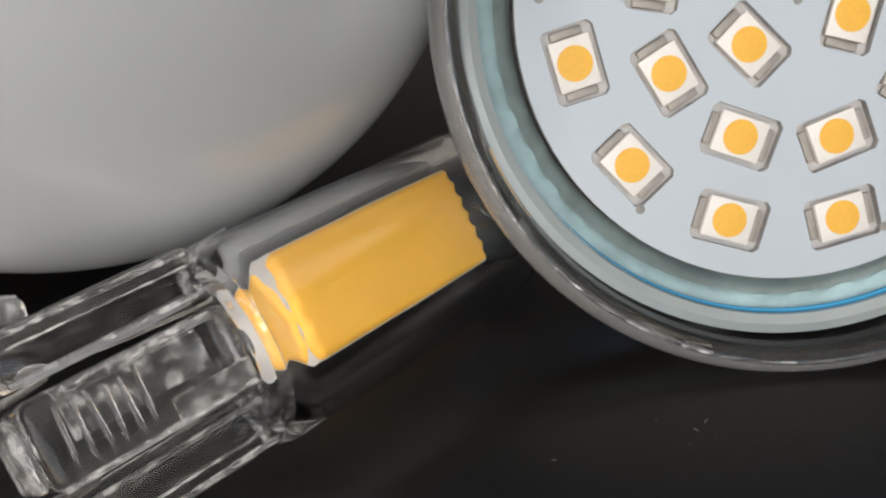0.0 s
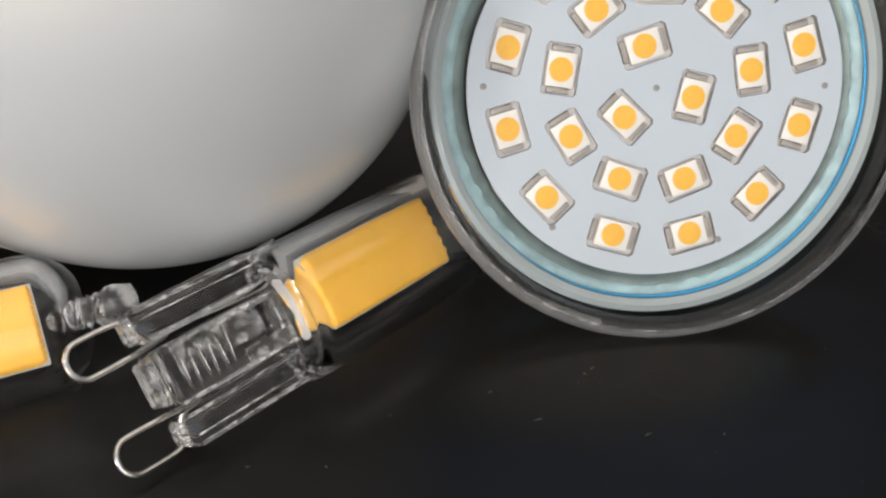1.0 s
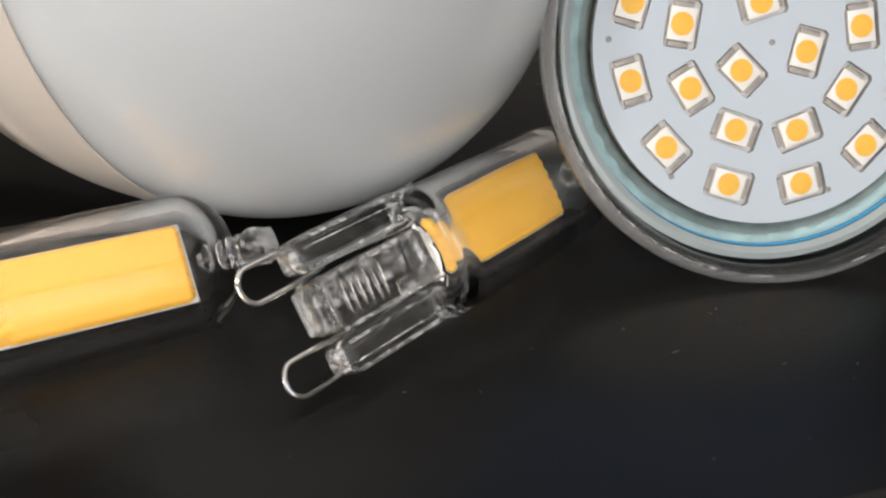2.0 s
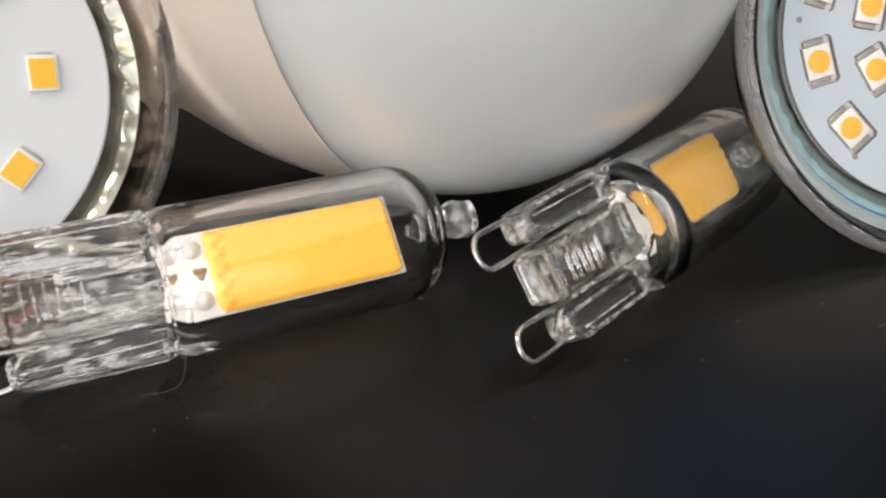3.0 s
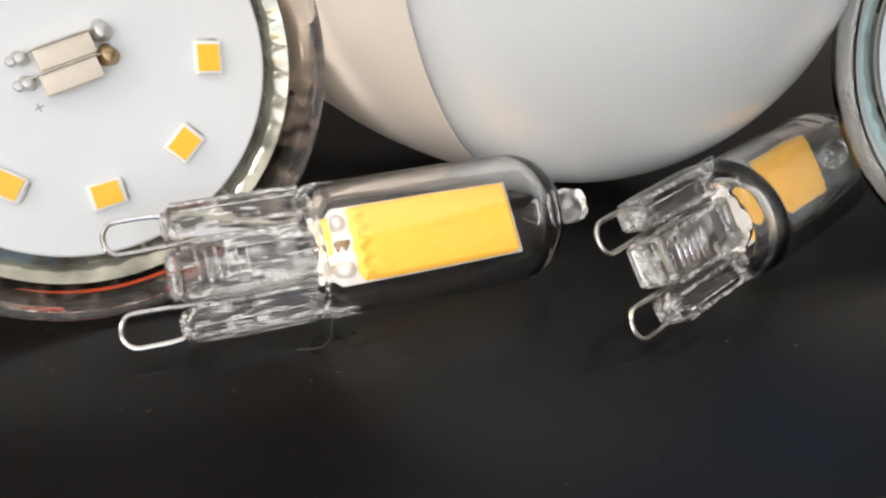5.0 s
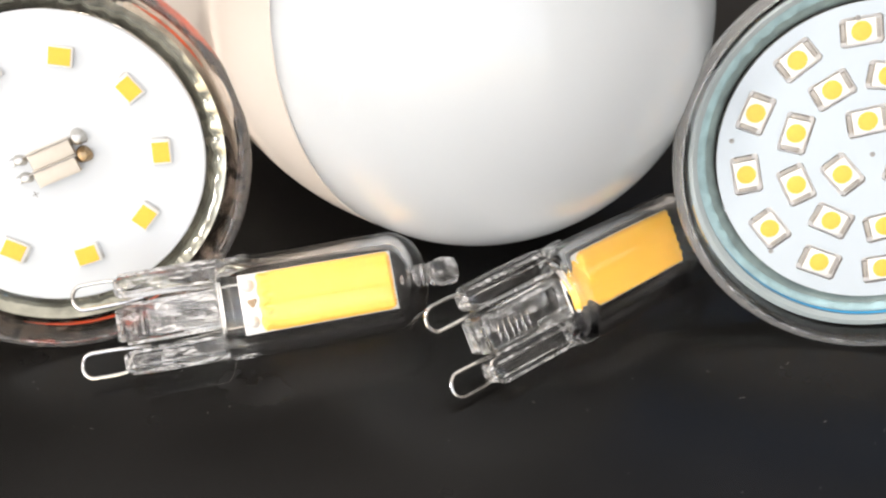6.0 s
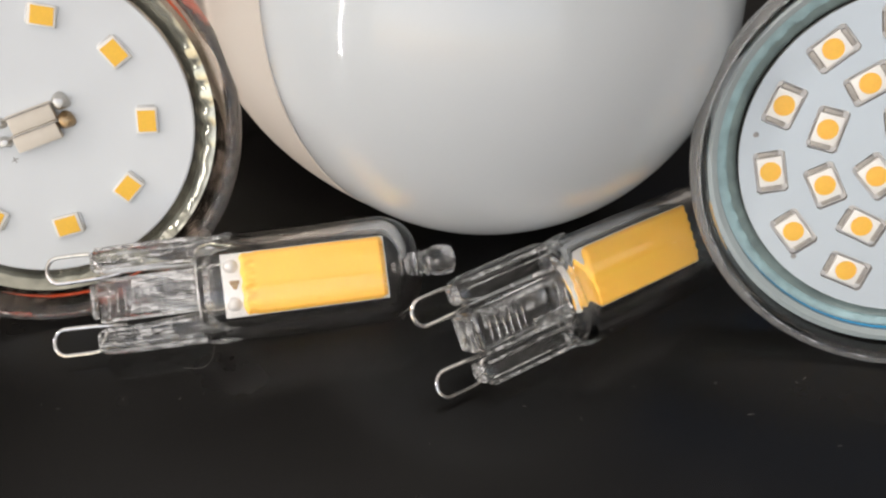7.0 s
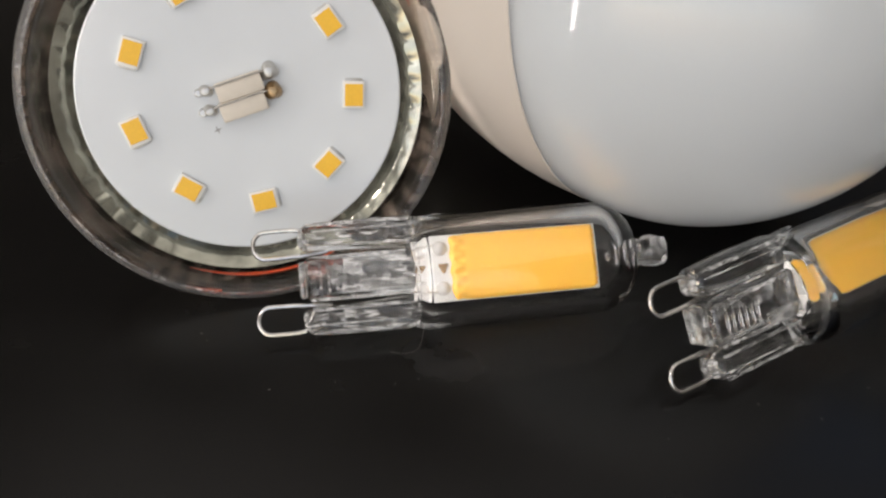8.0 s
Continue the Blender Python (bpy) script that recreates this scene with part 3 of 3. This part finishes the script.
    part("press_seal", revolve(press, 48, lambda i, a: (1 + 0.05 * math.sin(5 * a + i)) * pinch(18.6, a)), base_glass, lamp, "melted glass seal", turn)
    # pin loops
    for sy in (-PINS, PINS):
        k = 1 if sy > 0 else -1
        loop = [(8.8, sy - 1.2 * k, 0), (6.4, sy - 1.5 * k, 0), (2.2, sy - 1.65 * k, 0), (0.8, sy - 1.5 * k, 0), (0.1, sy - 0.6 * k, 0), (0.1, sy + 0.6 * k, 0), (0.9, sy + 1.5 * k, 0), (2.4, sy + 1.65 * k, 0), (5.0, sy + 1.6 * k, 0), (5.9, sy + 1.1 * k, 0), (6.9, sy - 0.4 * k, 0), (8.6, sy - 0.7 * k, 0)]
        part("pin_loop", tube(smooth_path(loop, 5), 0.27, 10), WIRE, lamp, "bent nickel wire loop")
    # LED board inside the bore
    board = part("led_board", box(20.6 if wavy else 21.1, 8.5, 0.8, 0.1, 1, (31.4 if wavy else 31.65, 0, -0.2)), CERAMIC, lamp, "white LED board")
    for sy in (-2.5, 2.5):
        dot = revolve([(0, 0.6), (0.5, 0.48), (0.85, 0.15), (0.95, 0), (0, 0)], 20)
        part("solder_dot", dot, CERAMIC_GLOSS, board, "glossy white solder dot", m=pose((21.8 if wavy else 22.3) * MM, sy * MM, 0.2 * MM))
    if not wavy:
        part("scorch_mark", revolve([(0, 0.06), (0.45, 0.04), (0.6, 0), (0, 0)], 12, lambda i, a: 1 + 0.3 * math.sin(3 * a)), FLUX, board, "small brown scorch mark", m=pose(22.6 * MM, 0.1 * MM, 0.21 * MM))
    part("phosphor", cob_mesh(wavy), COB, board, "amber yellow phosphor coating")
    for sy in (-3.0, 3.0):
        part("lead", tube(smooth_path([(8.5, sy * 1.25, 0), (13, sy * 1.1, 0.4), (18, sy, 0.2), (21.6, sy * 0.95, 0.25)]), 0.14, 8), WIRE, lamp)
    return lamp


PINS = 4.53


def spur_mesh():
    """The outer end of a side bar, drawn out to a point along the capsule."""
    bm = bmesh.new()
    rings = []
    for x, hy, hz, dy in ((19.0, 1.5, 2.0, 0.2), (19.8, 1.2, 1.9, 0.4), (20.8, 0.7, 1.5, 0.95), (21.8, 0.45, 1.0, 1.35), (22.8, 0.2, 0.4, 1.6)):
        rings.append([bm.verts.new((x * MM, (dy + hy * math.cos(a)) * MM, hz * math.sin(a) * MM)) for a in (2 * math.pi * i / 10 for i in range(10))])
    for a, b in zip(rings, rings[1:]):
        for i in range(10):
            j = (i + 1) % 10
            bm.faces.new((a[i], a[j], b[j], b[i]))
    bm.faces.new(rings[0][::-1])
    bm.faces.new(rings[-1])
    return mesh_of(bm, "spur", angle=20)


def side_bar_mesh():
    """A rounded bar from 5 to 19 mm."""
    bm = bmesh.new()
    rings = []
    n = 20
    stations = [(5.3, 0.55, 0.6, -0.3), (5.6, 1.2, 1.4, -0.15), (6.3, 1.6, 1.95, 0), (8.5, 1.75, 2.2, 0), (14, 1.8, 2.25, 0.02), (18.2, 1.8, 2.25, 0.05), (18.9, 1.7, 2.2, 0.08)]
    for x, hy, hz, dy in stations:
        ring = []
        for i in range(n):
            a = 2 * math.pi * i / n
            c, s = math.cos(a), math.sin(a)
            k = (abs(c) ** 4 + abs(s) ** 4) ** -0.25
            ring.append(bm.verts.new((x * MM, (dy + hy * c * k) * MM, hz * s * k * MM)))
        rings.append(ring)
    for a, b in zip(rings, rings[1:]):
        for i in range(n):
            j = (i + 1) % n
            bm.faces.new((a[i], a[j], b[j], b[i]))
    bm.faces.new(rings[0][::-1])
    bm.faces.new(rings[-1])
    return mesh_of(bm, "side_bar", angle=50)


def cob_mesh(wavy):
    """The coating: a low cushion with rounded edges, five ripples at its start, a scalloped far edge."""
    bm = bmesh.new()
    nx, ny = 92, 44
    x0, x1, half = 24.1 if wavy else 23.5, 42.0, 4.15
    grid = []
    for i in range(nx + 1):
        row = []
        for j in range(ny + 1):
            v = -half + 2 * half * j / ny
            end = x1 - (0.35 * abs(math.sin(v * 2.4)) if wavy else 0.08 * math.sin(v * 9) + 0.05 * math.sin(v * 23))
            corner = max(0.0, (abs(v) - half + 0.9) / 0.9) ** 2.5
            end -= (0.75 if v < 0 else 0.45) * corner
            start = x0 + 0.1 * math.sin(v * 3) + 0.5 * corner
            x = start + (end - start) * i / nx
            d = min(x - start, end - x, half - abs(v))
            z = 0.55 * (1 - max(0.0, 1 - d / 0.6) ** 2)
            bump = math.exp(-((x - x0 - 1.1) / 0.55) ** 2) * (0.04 if wavy else 0.28) * math.cos(v * 2 * math.pi / 1.55)
            row.append(bm.verts.new((x * MM, v * MM, (0.2 + z + bump) * MM)))
        grid.append(row)
    for i in range(nx):
        for j in range(ny):
            bm.faces.new((grid[i][j], grid[i + 1][j], grid[i + 1][j + 1], grid[i][j + 1]))
    return bm


capsule_lamp((-66.6, 86.75, 5.5), (0.9204, 0.3909, -0.0059), (-0.2545, 0.6105, 0.75), "clear glass capsule LED lamp leaning on the spot lamp", False)
capsule_lamp((-19.1, 88.11, 5.45), (0.7164, 0.6977, 0.008), (-0.3925, 0.397, 0.8297), "clear glass capsule LED lamp lying beside the bulb", True)

# ---- dust on the table ----


def dust():
    rng = random.Random(5)
    bm = bmesh.new()
    spots = [(18.9, 91.8, 1.1, 20), (15.0, 96.2, 0.5, 10), (28.4, 88.9, 0.8, 25), (35.2, 88.3, 0.5, 80), (25.5, 99.0, 0.9, 50), (24.6, 98.2, 0.5, 130)]
    spots += [(-47.9, 81.0, 0.5, 80), (-45.5, 82.4, 0.3, 10), (-0.4, 87.3, 0.5, 120), (-7.2, 87.9, 0.5, 0), (-73.0, 83.5, 0.3, 30), (-26.4, 67.6, 0.3, 60), (-61.5, 76.6, 0.6, 10)]
    spots += [(rng.uniform(-85, 60), 76 + rng.uniform(0, 1) ** 1.3 * 26, rng.uniform(0.1, 0.32), rng.uniform(0, 180)) for _ in range(22)]
    for x, y, length, turn in spots:
        one = bmesh.new()
        bmesh.ops.create_icosphere(one, subdivisions=1, radius=0.5)
        size = Matrix.Diagonal((length * MM, 0.07 * MM, 0.06 * MM, 1))
        bmesh.ops.transform(one, matrix=pose(x * MM, y * MM, TOP + 0.05 * MM, 0, 0, turn) @ size, verts=one.verts)
        me = bpy.data.meshes.new("speck")
        one.to_mesh(me)
        one.free()
        bm.from_mesh(me)
        bpy.data.meshes.remove(me)
    ob = new("dust_specks", mesh_of(bm, "dust_specks"))
    ob.data.materials.append(DUST)
    tagged(ob, "pale dust specks lying on the black table", "dust", "", "stuff")
    hair = tube(smooth_path([(-46.6, 89.6, 1.6), (-46.5, 88.3, 0.4), (-46.7, 87.2, -0.5), (-47.6, 86.3, -0.79), (-49.8, 85.9, -0.79)]), 0.018, 6)
    ob = new("fibre", mesh_of(hair, "fibre"))
    ob.data.materials.append(DUST)
    tagged(ob, "thin grey lint fibre lying on the black table", "fibre")


dust()
